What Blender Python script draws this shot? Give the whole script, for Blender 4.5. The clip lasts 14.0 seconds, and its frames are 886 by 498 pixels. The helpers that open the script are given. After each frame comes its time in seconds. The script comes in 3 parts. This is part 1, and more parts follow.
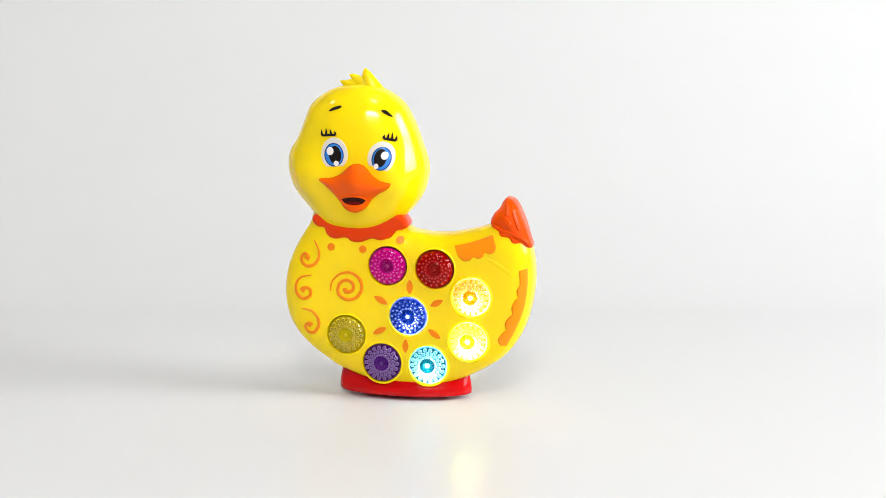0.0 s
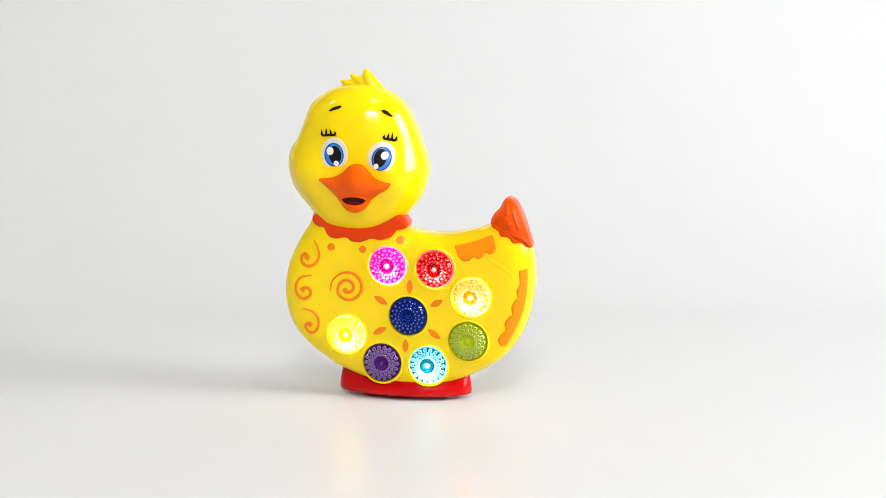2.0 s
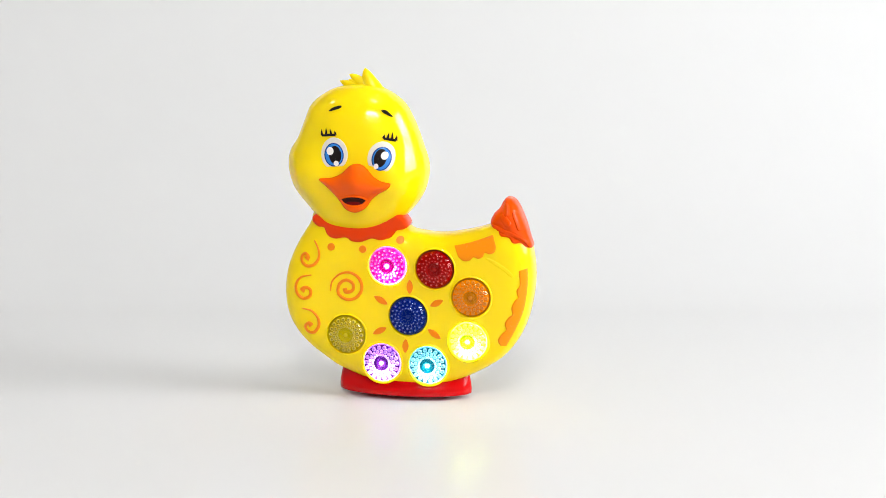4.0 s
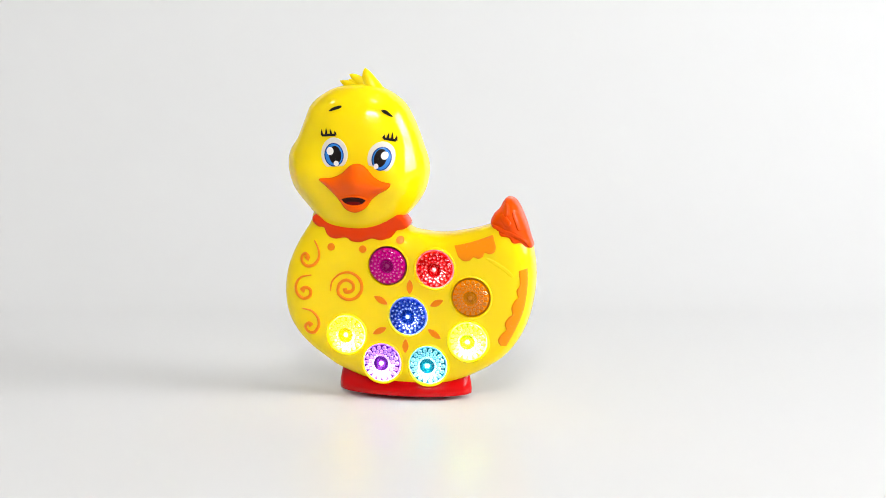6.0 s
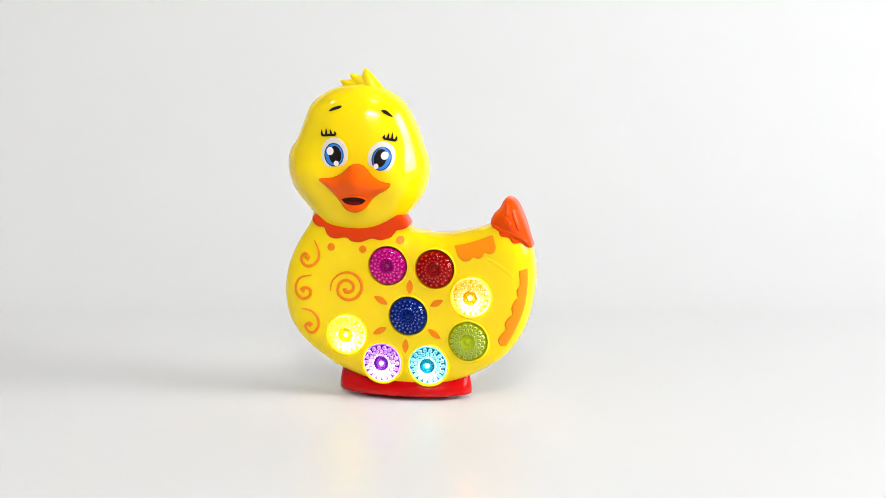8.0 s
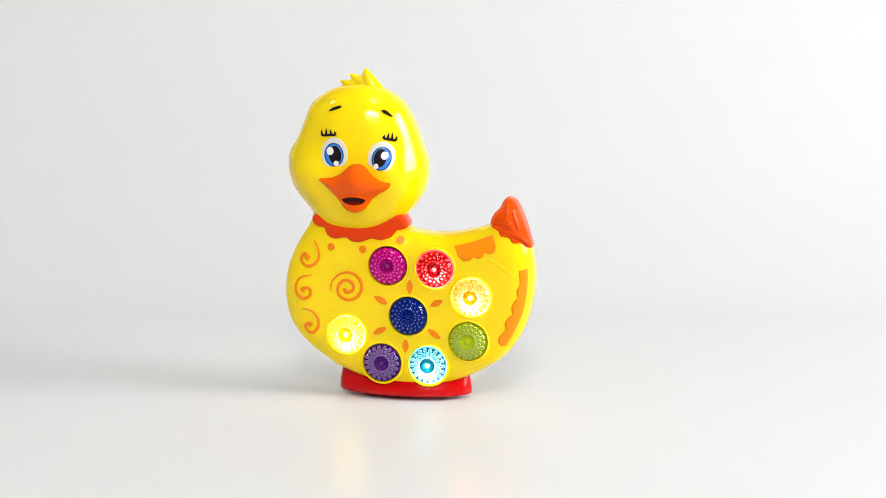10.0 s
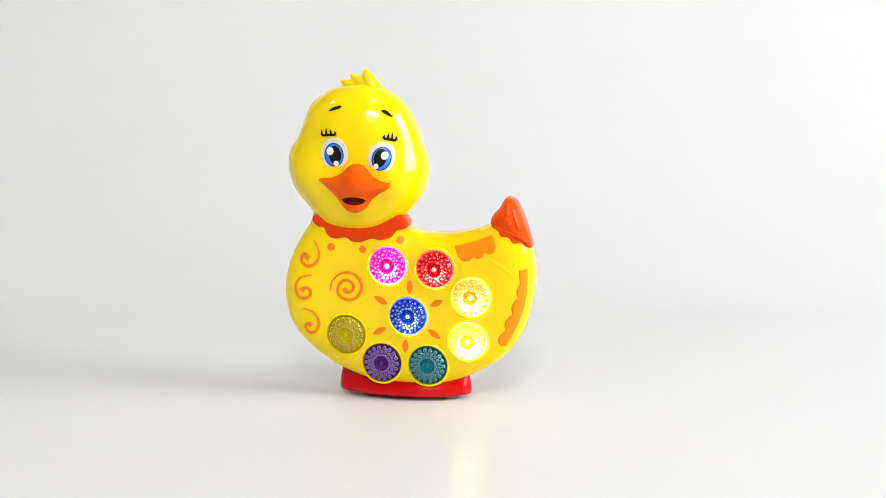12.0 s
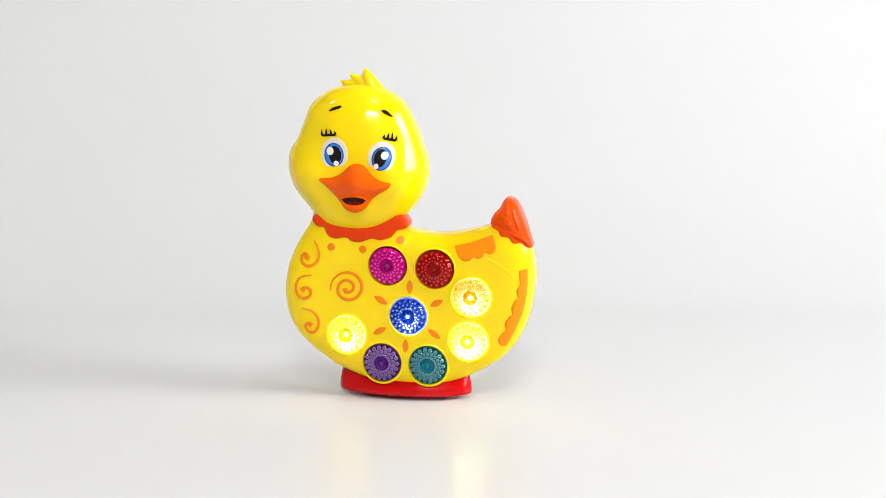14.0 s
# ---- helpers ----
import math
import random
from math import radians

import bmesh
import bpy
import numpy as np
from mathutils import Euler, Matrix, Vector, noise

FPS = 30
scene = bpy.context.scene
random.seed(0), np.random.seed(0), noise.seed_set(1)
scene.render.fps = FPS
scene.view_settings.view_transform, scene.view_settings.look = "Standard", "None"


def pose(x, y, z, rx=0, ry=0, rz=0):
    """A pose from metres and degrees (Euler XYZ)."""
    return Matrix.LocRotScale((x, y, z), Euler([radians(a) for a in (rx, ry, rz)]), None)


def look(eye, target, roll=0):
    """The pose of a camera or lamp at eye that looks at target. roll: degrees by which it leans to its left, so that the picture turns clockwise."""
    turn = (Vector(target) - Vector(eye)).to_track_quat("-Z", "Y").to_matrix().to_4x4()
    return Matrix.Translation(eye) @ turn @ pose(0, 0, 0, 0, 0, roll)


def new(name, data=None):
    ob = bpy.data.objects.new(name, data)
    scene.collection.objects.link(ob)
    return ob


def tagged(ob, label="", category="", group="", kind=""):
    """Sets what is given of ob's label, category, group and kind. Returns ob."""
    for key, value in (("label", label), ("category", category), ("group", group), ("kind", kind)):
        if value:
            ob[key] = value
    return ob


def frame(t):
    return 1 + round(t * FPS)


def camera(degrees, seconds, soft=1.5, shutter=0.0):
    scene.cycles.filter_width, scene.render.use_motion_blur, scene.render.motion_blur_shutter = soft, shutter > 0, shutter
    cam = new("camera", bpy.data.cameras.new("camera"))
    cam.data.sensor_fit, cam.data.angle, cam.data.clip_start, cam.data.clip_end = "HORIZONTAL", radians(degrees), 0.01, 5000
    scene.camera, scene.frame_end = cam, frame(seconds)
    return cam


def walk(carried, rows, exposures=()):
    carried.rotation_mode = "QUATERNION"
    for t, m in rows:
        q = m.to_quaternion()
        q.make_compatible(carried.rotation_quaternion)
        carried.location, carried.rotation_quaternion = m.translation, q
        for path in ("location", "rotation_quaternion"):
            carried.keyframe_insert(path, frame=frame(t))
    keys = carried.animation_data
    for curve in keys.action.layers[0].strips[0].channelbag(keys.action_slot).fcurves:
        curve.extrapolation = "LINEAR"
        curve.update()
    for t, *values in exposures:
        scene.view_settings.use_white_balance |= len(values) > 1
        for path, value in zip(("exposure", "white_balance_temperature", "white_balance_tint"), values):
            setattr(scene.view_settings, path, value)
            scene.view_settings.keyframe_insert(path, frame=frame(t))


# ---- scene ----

from mathutils.geometry import delaunay_2d_cdt

# ---- camera: stands still on a tripod ----
cam = camera(28, 14.0, soft=0.9)
EYE = (0.0195, -1.0647, 0.2789)
VIEW = pose(*EYE, 80, 0, 0)
walk(cam, [(0, VIEW), (14.0, VIEW)])

# ---- light: a big window at the side and two ceiling panels ----
scene.view_settings.exposure = 0.48
world = bpy.data.worlds.new("sky")
scene.world = world
world.use_nodes = True
sky = world.node_tree.nodes.new("ShaderNodeTexSky")
sky.sky_type, sky.sun_disc = "NISHITA", False
sky.sun_elevation, sky.sun_rotation = radians(40), radians(90)
world.node_tree.links.new(sky.outputs[0], world.node_tree.nodes["Background"].inputs[0])
world.node_tree.nodes["Background"].inputs[1].default_value = 0.1


def area_light(name, m, width, height, watts, colour):
    lamp = bpy.data.lights.new(name, "AREA")
    lamp.shape, lamp.size, lamp.size_y, lamp.energy, lamp.color = "RECTANGLE", width, height, watts, colour
    ob = new(name, lamp)
    ob.matrix_world = m
    return ob


for z, w in ((0.54, 11), (1.18, 26)):
    area_light("window_light", look((1.88, -0.6, z), (0, 0.1, 0.2)), 0.95, 0.58, w, (0.95, 0.98, 1.0))
PANELS = ((-1.86, -0.41, 0.31, 0.31, 3.6), (0.34, -0.83, 0.45, 0.30, 5.2), (0.0, -2.97, 1.1, 0.47, 57))
for x, y, wide, deep, watts in PANELS:
    area_light("panel_light", look((x, y, 2.47), (x, y, 0)), wide, deep, watts, (1.0, 0.98, 0.95))


# ---- materials ----
def material(name):
    m = bpy.data.materials.new(name)
    m.use_nodes = True
    return m, m.node_tree.nodes, m.node_tree.links


def surface(name, colour, rough=0.2, spread=0.06, scale=40, bump=0.02, bump_scale=400, coat=0.0, soft=0.0, shine=0.45, ior=1.45):
    """Painted or moulded surface: slight drift of colour and gloss at two scales, fine relief."""
    m, n, l = material(name)
    p = n["Principled BSDF"]
    tc = n.new("ShaderNodeTexCoord")
    big, small = n.new("ShaderNodeTexNoise"), n.new("ShaderNodeTexNoise")
    big.inputs["Scale"].default_value, small.inputs["Scale"].default_value = scale, bump_scale
    big.inputs["Detail"].default_value = 4
    l.new(tc.outputs["Object"], big.inputs["Vector"]), l.new(tc.outputs["Object"], small.inputs["Vector"])
    mix = n.new("ShaderNodeMix")
    mix.data_type = "RGBA"
    mix.inputs["A"].default_value = (*[c * (1 - spread) for c in colour], 1)
    mix.inputs["B"].default_value = (*[min(1, c * (1 + spread)) for c in colour], 1)
    l.new(big.outputs[0], mix.inputs["Factor"]), l.new(mix.outputs["Result"], p.inputs["Base Color"])
    ramp = n.new("ShaderNodeMapRange")
    ramp.inputs["To Min"].default_value, ramp.inputs["To Max"].default_value = rough * 0.8, rough * 1.25
    l.new(small.outputs[0], ramp.inputs["Value"]), l.new(ramp.outputs[0], p.inputs["Roughness"])
    b = n.new("ShaderNodeBump")
    b.inputs["Strength"].default_value, b.inputs["Distance"].default_value = bump, 0.001
    l.new(small.outputs[0], b.inputs["Height"]), l.new(b.outputs[0], p.inputs["Normal"])
    p.inputs["Specular IOR Level"].default_value = shine
    p.inputs["IOR"].default_value = ior
    p.inputs["Coat Weight"].default_value, p.inputs["Coat Roughness"].default_value = coat, 0.05
    if soft:
        p.inputs["Subsurface Weight"].default_value = soft
        p.inputs["Subsurface Radius"].default_value = (1.0, 0.7, 0.1)
        p.inputs["Subsurface Scale"].default_value = 0.004
    return m


def lens_material(name, tint):
    """Clear tinted plastic: lets light straight through, shines more at glancing angles."""
    m, n, l = material(name)
    n.remove(n["Principled BSDF"])
    clear, shine, mix, slant = (n.new("ShaderNode" + k) for k in ("BsdfTransparent", "BsdfGlossy", "MixShader", "LayerWeight"))
    power, gain = n.new("ShaderNodeMath"), n.new("ShaderNodeMath")
    clear.inputs[0].default_value = (*tint, 1)
    shine.inputs["Roughness"].default_value = 0.02
    power.operation, gain.operation = "POWER", "MULTIPLY_ADD"
    power.inputs[1].default_value, gain.inputs[1].default_value, gain.inputs[2].default_value = 5.0, 0.35, 0.03
    l.new(slant.outputs["Facing"], power.inputs[0]), l.new(power.outputs[0], gain.inputs[0]), l.new(gain.outputs[0], mix.inputs[0])
    l.new(clear.outputs[0], mix.inputs[1]), l.new(shine.outputs[0], mix.inputs[2])
    l.new(mix.outputs[0], n["Material Output"].inputs[0])
    return m


def bead_material(name, colour, through_share, rough=0.12, pale=0.0, shine=0.1):
    """Tinted translucent plastic that lights up when lit from behind."""
    m, n, l = material(name)
    p = n["Principled BSDF"]
    p.inputs["Base Color"].default_value = (*colour, 1)
    p.inputs["Roughness"].default_value = rough
    p.inputs["Specular IOR Level"].default_value = shine
    p.inputs["Specular Tint"].default_value = (*[0.15 + 0.85 * c for c in colour], 1)
    t, mix = n.new("ShaderNodeBsdfTranslucent"), n.new("ShaderNodeMixShader")
    t.inputs[0].default_value = (*[pale + (1 - pale) * c for c in colour], 1)
    mix.inputs[0].default_value = through_share
    l.new(p.outputs[0], mix.inputs[1]), l.new(t.outputs[0], mix.inputs[2])
    l.new(mix.outputs[0], n["Material Output"].inputs[0])
    return m


def glow(name, colour, strength):
    m, n, l = material(name)
    p = n["Principled BSDF"]
    p.inputs["Base Color"].default_value = (0.8, 0.8, 0.8, 1)
    p.inputs["Emission Color"].default_value = (*colour, 1)
    p.inputs["Emission Strength"].default_value = strength
    return m


PAPER = surface("white_backdrop_sheet", (0.64, 0.64, 0.64), 0.21, 0.012, 1.5, 0.004, 300, shine=0.2, ior=1.2)
# paler than the other walls, so the unseen rear wall fills the toy's front
BOUNCE_WALL = surface("bounce_wall_paint", (0.5, 0.5, 0.49), 0.6, 0.03, 2, 0.1, 90)
WALL = surface("grey_wall_paint", (0.36, 0.36, 0.36), 0.6, 0.03, 2, 0.1, 90)
FLOORING = surface("grey_floor", (0.35, 0.34, 0.32), 0.5, 0.1, 3, 0.1, 60)
FRAME = surface("white_frame_paint", (0.8, 0.8, 0.8), 0.35, 0.02, 5, 0.03, 200)
PANEL = glow("panel_glow", (1.0, 0.96, 0.9), 6)
YELLOW = surface("yellow_plastic", (0.93, 0.68, 0.002), 0.09, 0.02, 30, 0.012, 500, soft=0.15)
ORANGE = surface("orange_paint", (0.86, 0.22, 0.001), 0.3, 0.06, 60, 0.03, 700, shine=0.2)
PATCH = surface("light_orange_paint", (0.90, 0.26, 0.002), 0.25, 0.05, 60, 0.03, 700, shine=0.25)
COLLAR_RED = surface("red_orange_plastic", (0.72, 0.042, 0.0005), 0.06, 0.04, 40, 0.012, 500, shine=0.4, ior=1.33)
BEAK_ORANGE = surface("beak_orange_plastic", (0.86, 0.098, 0.0005), 0.05, 0.04, 40, 0.012, 500, shine=0.42, ior=1.34)
TAIL_ORANGE = surface("tail_orange_plastic", (0.80, 0.066, 0.0005), 0.05, 0.04, 40, 0.012, 500, shine=0.42, ior=1.3)
BASE_RED = surface("deep_red_plastic", (0.54, 0.001, 0.002), 0.10, 0.04, 40, 0.012, 500, shine=0.5, ior=1.33)
BLACK = surface("black_paint", (0.012, 0.008, 0.008), 0.25, 0.1, 60, 0.02, 500, shine=0.15)
MOUTH = surface("mouth_shade", (0.03, 0.002, 0.002), 0.3, 0.2, 200, 0.02, 500, shine=0.12)
TONGUE = surface("dark_red_paint", (0.14, 0.003, 0.002), 0.2, 0.1, 200, 0.02, 500, shine=0.2)
WHITE = surface("white_paint", (0.80, 0.78, 0.75), 0.2, 0.02, 60, 0.01, 500)
CREAM = surface("cream_white_paint", (0.70, 0.66, 0.58), 0.25, 0.04, 60, 0.01, 500)
IRIS_EDGE = surface("dark_blue_paint", (0.006, 0.045, 0.24), 0.2, 0.06, 90, 0.02, 500)
IRIS = surface("blue_paint", (0.025, 0.20, 0.62), 0.2, 0.06, 90, 0.02, 500)


# ---- toy surface maths (millimetres; x right, z up, depth towards the front) ----
def spline(pts, n=8, closed=True):
    """Catmull-Rom curve through a few control points."""
    p = np.array(pts, float)
    m = len(p)
    out = []
    for i in range(m if closed else m - 1):
        if closed:
            a, b, c, d = p[i - 1], p[i], p[(i + 1) % m], p[(i + 2) % m]
        else:
            a, b, c, d = p[max(i - 1, 0)], p[i], p[i + 1], p[min(i + 2, m - 1)]
        for k in range(n):
            t = k / n
            out.append(0.5 * (2 * b + (c - a) * t + (2 * a - 5 * b + 4 * c - d) * t * t + (3 * b - a - 3 * c + d) * t ** 3))
    if not closed:
        out.append(p[-1])
    return np.array(out)


def border(q, outline):
    """Distance of the points q from a closed outline."""
    a, b = outline, np.roll(outline, -1, 0)
    ab = b - a
    w = q[:, None, :] - a[None]
    t = np.clip((w * ab).sum(2) / np.maximum((ab * ab).sum(1), 1e-9), 0, 1)
    return np.sqrt(((w - t[..., None] * ab) ** 2).sum(2).min(1))


def within(q, outline):
    """Which of the points q lie inside a closed outline."""
    a, b = outline[None], np.roll(outline, -1, 0)[None]
    x, z = q[:, None, 0], q[:, None, 1]
    rise = np.where(b[..., 1] == a[..., 1], 1e-9, b[..., 1] - a[..., 1])
    cross = ((a[..., 1] > z) != (b[..., 1] > z)) & (x < (b[..., 0] - a[..., 0]) * (z - a[..., 1]) / rise + a[..., 0])
    return cross.sum(1) % 2 == 1


def swell(d, height, width, power=2.0):
    """Rounded profile that rises from 0 at the border to height."""
    s = 1 - np.clip(d / width, 0, 1)
    return height * (1 - s ** power) ** (1 / power)


def part(name, bm, mat, parent=None, label=""):
    me = bpy.data.meshes.new(name)
    bmesh.ops.recalc_face_normals(bm, faces=bm.faces)
    bm.to_mesh(me)
    bm.free()
    me.materials.append(mat)
    ob = new(name, me)
    ob.parent = parent
    if label:
        tagged(ob, label)
    return ob


def smooth(bm):
    for f in bm.faces:
        f.smooth = True
    return bm


def box(bm, lo, hi, bevel=0.0):
    made = bmesh.ops.create_cube(bm, size=1)["verts"]
    for v in made:
        v.co = Vector([lo[i] + (v.co[i] + 0.5) * (hi[i] - lo[i]) for i in range(3)])
    if bevel:
        edges = list({e for v in made for e in v.link_edges})
        bmesh.ops.bevel(bm, geom=edges, offset=bevel, segments=2, affect="EDGES", profile=0.5)
    return bm


def mm(x, depth, z):
    return Vector((x, -depth, z)) * 0.001


def quads(bm, rows, closed=True):
    """Faces between rows of vertices."""
    n = len(rows[0])
    for a, b in zip(rows, rows[1:]):
        for i in range(n if closed else n - 1):
            j = (i + 1) % n
            bm.faces.new((a[i], a[j], b[j], b[i]))


RINGS = (1, 0.992, 0.98, 0.962, 0.94, 0.91, 0.875, 0.83, 0.78, 0.72, 0.65, 0.57, 0.48, 0.38, 0.27, 0.15)


def shell(outline, centre, seam, front, back_seam, back):
    """Moulded closed shell: a front that swells from seam, a straight wall, a rounded back. front, back: height, width, power."""
    bm = bmesh.new()
    c = np.array(centre, float)
    rows = []
    for at, prof, sign in ((seam, front, 1), (back_seam, back, -1)):
        rings = []
        for r in RINGS:
            q = c + r * (outline - c)
            d = prof(q) if callable(prof) else at + sign * swell(border(q, outline), *prof)
            rings.append([bm.verts.new(mm(p[0], k, p[1])) for p, k in zip(q, d)])
        top = prof(c[None]) if callable(prof) else at + sign * swell(border(c[None], outline), *prof)
        tip = bm.verts.new(mm(c[0], top[0], c[1]))
        quads(bm, rings)
        last = rings[-1]
        for i in range(len(last)):
            bm.faces.new((last[i], last[(i + 1) % len(last)], tip))
        rows.append(rings[0])
    quads(bm, rows)
    return smooth(bm)


def inlay(outline, centre, depth_at, lift, rings=(1, 0.97, 0.9, 0.75, 0.5, 0.25), sink=0.8):
    """Thin raised piece that follows a curved surface."""
    bm = bmesh.new()
    c = np.array(centre, float)
    rows = [[bm.verts.new(mm(p[0], k - sink, p[1])) for p, k in zip(outline, depth_at(outline))]]
    for r in rings:
        q = c + r * (outline - c)
        k = depth_at(q) + lift * (0.55 if r == 1 else 1)
        rows.append([bm.verts.new(mm(p[0], e, p[1])) for p, e in zip(q, k)])
    tip = bm.verts.new(mm(c[0], depth_at(c[None])[0] + lift, c[1]))
    quads(bm, rows)
    for i in range(len(outline)):
        bm.faces.new((rows[-1][i], rows[-1][(i + 1) % len(outline)], tip))
    return smooth(bm)


def patch(edge_a, edge_b, depth_at, lift, across=8, sink=0.8):
    """Raised piece between two edges that run the same way."""
    bm = bmesh.new()
    rows = []
    for j in range(-1, across + 2):
        s = min(max(j, 0), across) / across
        q = edge_a + s * (edge_b - edge_a)
        k = depth_at(q) + (lift if 0 <= j <= across else -sink)
        if j in (0, across):
            k = k - 0.3 * lift
        k[0] -= 0.4 * lift
        k[-1] -= 0.4 * lift
        rows.append([bm.verts.new(mm(p[0], e, p[1])) for p, e in zip(q, k)])
    quads(bm, rows, closed=False)
    return smooth(bm)


def stroke(pts, width, depth_at, lift, blob=1.0, taper=0.35, n=7):
    """Rounded raised line along a curve; blob widens its inner end."""
    bm = bmesh.new()
    p = spline(pts, n, closed=False)
    d = np.gradient(p, axis=0)
    d /= np.linalg.norm(d, axis=1)[:, None]
    side = np.stack([-d[:, 1], d[:, 0]], 1)
    s = np.linspace(0, 1, len(p))
    w = width / 2 * np.minimum(1, taper + (1 - taper) * s / 0.3) * (1 + (blob - 1) * np.clip((s - 0.86) / 0.14, 0, 1))
    rows = []
    for u, k in ((-1, -0.7), (-0.95, 0.35), (-0.6, 0.85), (0, 1), (0.6, 0.85), (0.95, 0.35), (1, -0.7)):
        q = p + side * (w * u)[:, None]
        e = depth_at(q) + lift * k
        rows.append([bm.verts.new(mm(a[0], b, a[1])) for a, b in zip(q, e)])
    quads(bm, rows, closed=False)
    for end in (0, -1):
        bm.faces.new([r[end] for r in rows])
    return smooth(bm)


def oval(cx, cz, rx, rz, lean=0.0, n=36):
    a = np.linspace(0, 2 * np.pi, n, endpoint=False)
    x, z = rx * np.cos(a), rz * np.sin(a)
    c, s = np.cos(radians(lean)), np.sin(radians(lean))
    return np.stack([cx + c * x - s * z, cz + s * x + c * z], 1)


def turned(profile, n=40):
    """Body of revolution about z from (radius, height) pairs in mm."""
    bm = bmesh.new()
    rows = []
    for r, z in profile:
        if r < 1e-6:
            rows.append(bm.verts.new((0, 0, z * 0.001)))
        else:
            rows.append([bm.verts.new((r * math.cos(2 * math.pi * i / n) * 0.001, r * math.sin(2 * math.pi * i / n) * 0.001, z * 0.001)) for i in range(n)])
    for a, b in zip(rows, rows[1:]):
        for i in range(n):
            j = (i + 1) % n
            if isinstance(a, list) and isinstance(b, list):
                bm.faces.new((a[i], a[j], b[j], b[i]))
            elif isinstance(a, list):
                bm.faces.new((a[i], a[j], b))
            else:
                bm.faces.new((a, b[j], b[i]))
    return smooth(bm)


# ---- the room: table, white sweep, walls, window, ceiling ----
def sweep():
    """White glossy sheet: lies on the table, then curves up behind."""
    bm = bmesh.new()
    line = [(-0.72, 0.0), (-0.3, 0.0), (0.0, 0.0), (0.15, 0.0)]
    r, y0 = 0.62, 0.24
    line += [(y0 + r * math.sin(a), r - r * math.cos(a)) for a in np.linspace(0, math.pi / 2, 24)]
    line += [(y0 + r, 1.0), (y0 + r, 1.5)]
    xs = np.linspace(-1.35, 1.35, 10)
    rows = [[bm.verts.new((x, y, z)) for x in xs] for y, z in line]
    quads(bm, rows, closed=False)
    ob = part("backdrop", smooth(bm), PAPER)
    tagged(ob, "smooth white seamless backdrop sheet curving up behind the toy", "backdrop", kind="structure")
    thick = ob.modifiers.new("thickness", "SOLIDIFY")
    thick.thickness, thick.offset = 0.003, 1
    return ob


def slab(name, lo, hi, mat, label, category, bevel=0.0):
    return tagged(part(name, box(bmesh.new(), lo, hi, bevel), mat), label, category, kind="structure")


def room():
    slab("floor", (-2.5, -3.5, -0.80), (2.1, 1.6, -0.75), FLOORING, "plain grey room floor", "floor")
    slab("wall_north", (-2.5, 1.5, -0.75), (2.1, 1.6, 2.54), WALL, "plain grey painted wall behind the backdrop", "wall")
    slab("wall_south", (-2.5, -3.5, -0.75), (2.1, -3.4, 2.54), BOUNCE_WALL, "unseen light grey wall behind the camera, paler to bounce light forward", "wall")
    slab("wall_west", (-2.5, -3.4, -0.75), (-2.4, 1.5, 2.54), WALL, "plain grey painted side wall", "wall")
    slab("ceiling", (-2.5, -3.5, 2.54), (2.1, 1.6, 2.64), WALL, "plain grey ceiling", "ceiling")
    bm = bmesh.new()
    near, far, low, high = -1.15, -0.05, 0.2, 1.52
    for lo, hi in (((2.0, -3.4, -0.75), (2.1, near, 2.54)), ((2.0, far, -0.75), (2.1, 1.5, 2.54)),
                   ((2.0, near, -0.75), (2.1, far, low)), ((2.0, near, high), (2.1, far, 2.54))):
        box(bm, lo, hi)
    tagged(part("wall_east", bm, WALL), "grey painted wall with a window opening", "wall", kind="structure")
    win = tagged(part("window_1", box(bmesh.new(), (1.98, near - 0.02, low - 0.03), (2.1, far + 0.02, low), 0.005), FRAME), "white framed window", "window", kind="structure")
    mid = (near + far) / 2
    for lo, hi in (((2.03, near, low), (2.07, near + 0.05, high)), ((2.03, far - 0.05, low), (2.07, far, high)),
                   ((2.03, near + 0.05, high - 0.05), (2.07, far - 0.05, high)), ((2.03, near + 0.05, low), (2.07, far - 0.05, low + 0.05)),
                   ((2.03, mid - 0.02, low + 0.05), (2.07, mid + 0.02, high - 0.05)),
                   ((2.032, near + 0.05, 0.84), (2.068, mid - 0.02, 0.88)), ((2.032, mid + 0.02, 0.84), (2.068, far - 0.05, 0.88))):
        part("window_bar", box(bmesh.new(), lo, hi, 0.004), FRAME, win)
    table = tagged(part("table", box(bmesh.new(), (-1.2, -0.75, -0.04), (1.2, 0.75, -0.004), 0.004), FRAME), "white table under the backdrop sheet", "table")
    for x in (-1.1, 1.1):
        for y in (-0.65, 0.65):
            part("leg", box(bmesh.new(), (x - 0.03, y - 0.03, -0.75), (x + 0.03, y + 0.03, -0.04), 0.004), FRAME, table)
    for x, y, wide, deep, _ in PANELS:
        w, d = wide / 2, deep / 2
        lamp = tagged(part("ceiling_light", box(bmesh.new(), (x - w - 0.02, y - d - 0.02, 2.5), (x + w + 0.02, y + d + 0.02, 2.54), 0.004), FRAME), "white ceiling light panel", "lamp", "ceiling lights")
        part("diffuser", box(bmesh.new(), (x - w, y - d, 2.492), (x + w, y + d, 2.502)), PANEL, lamp, "glowing diffuser")


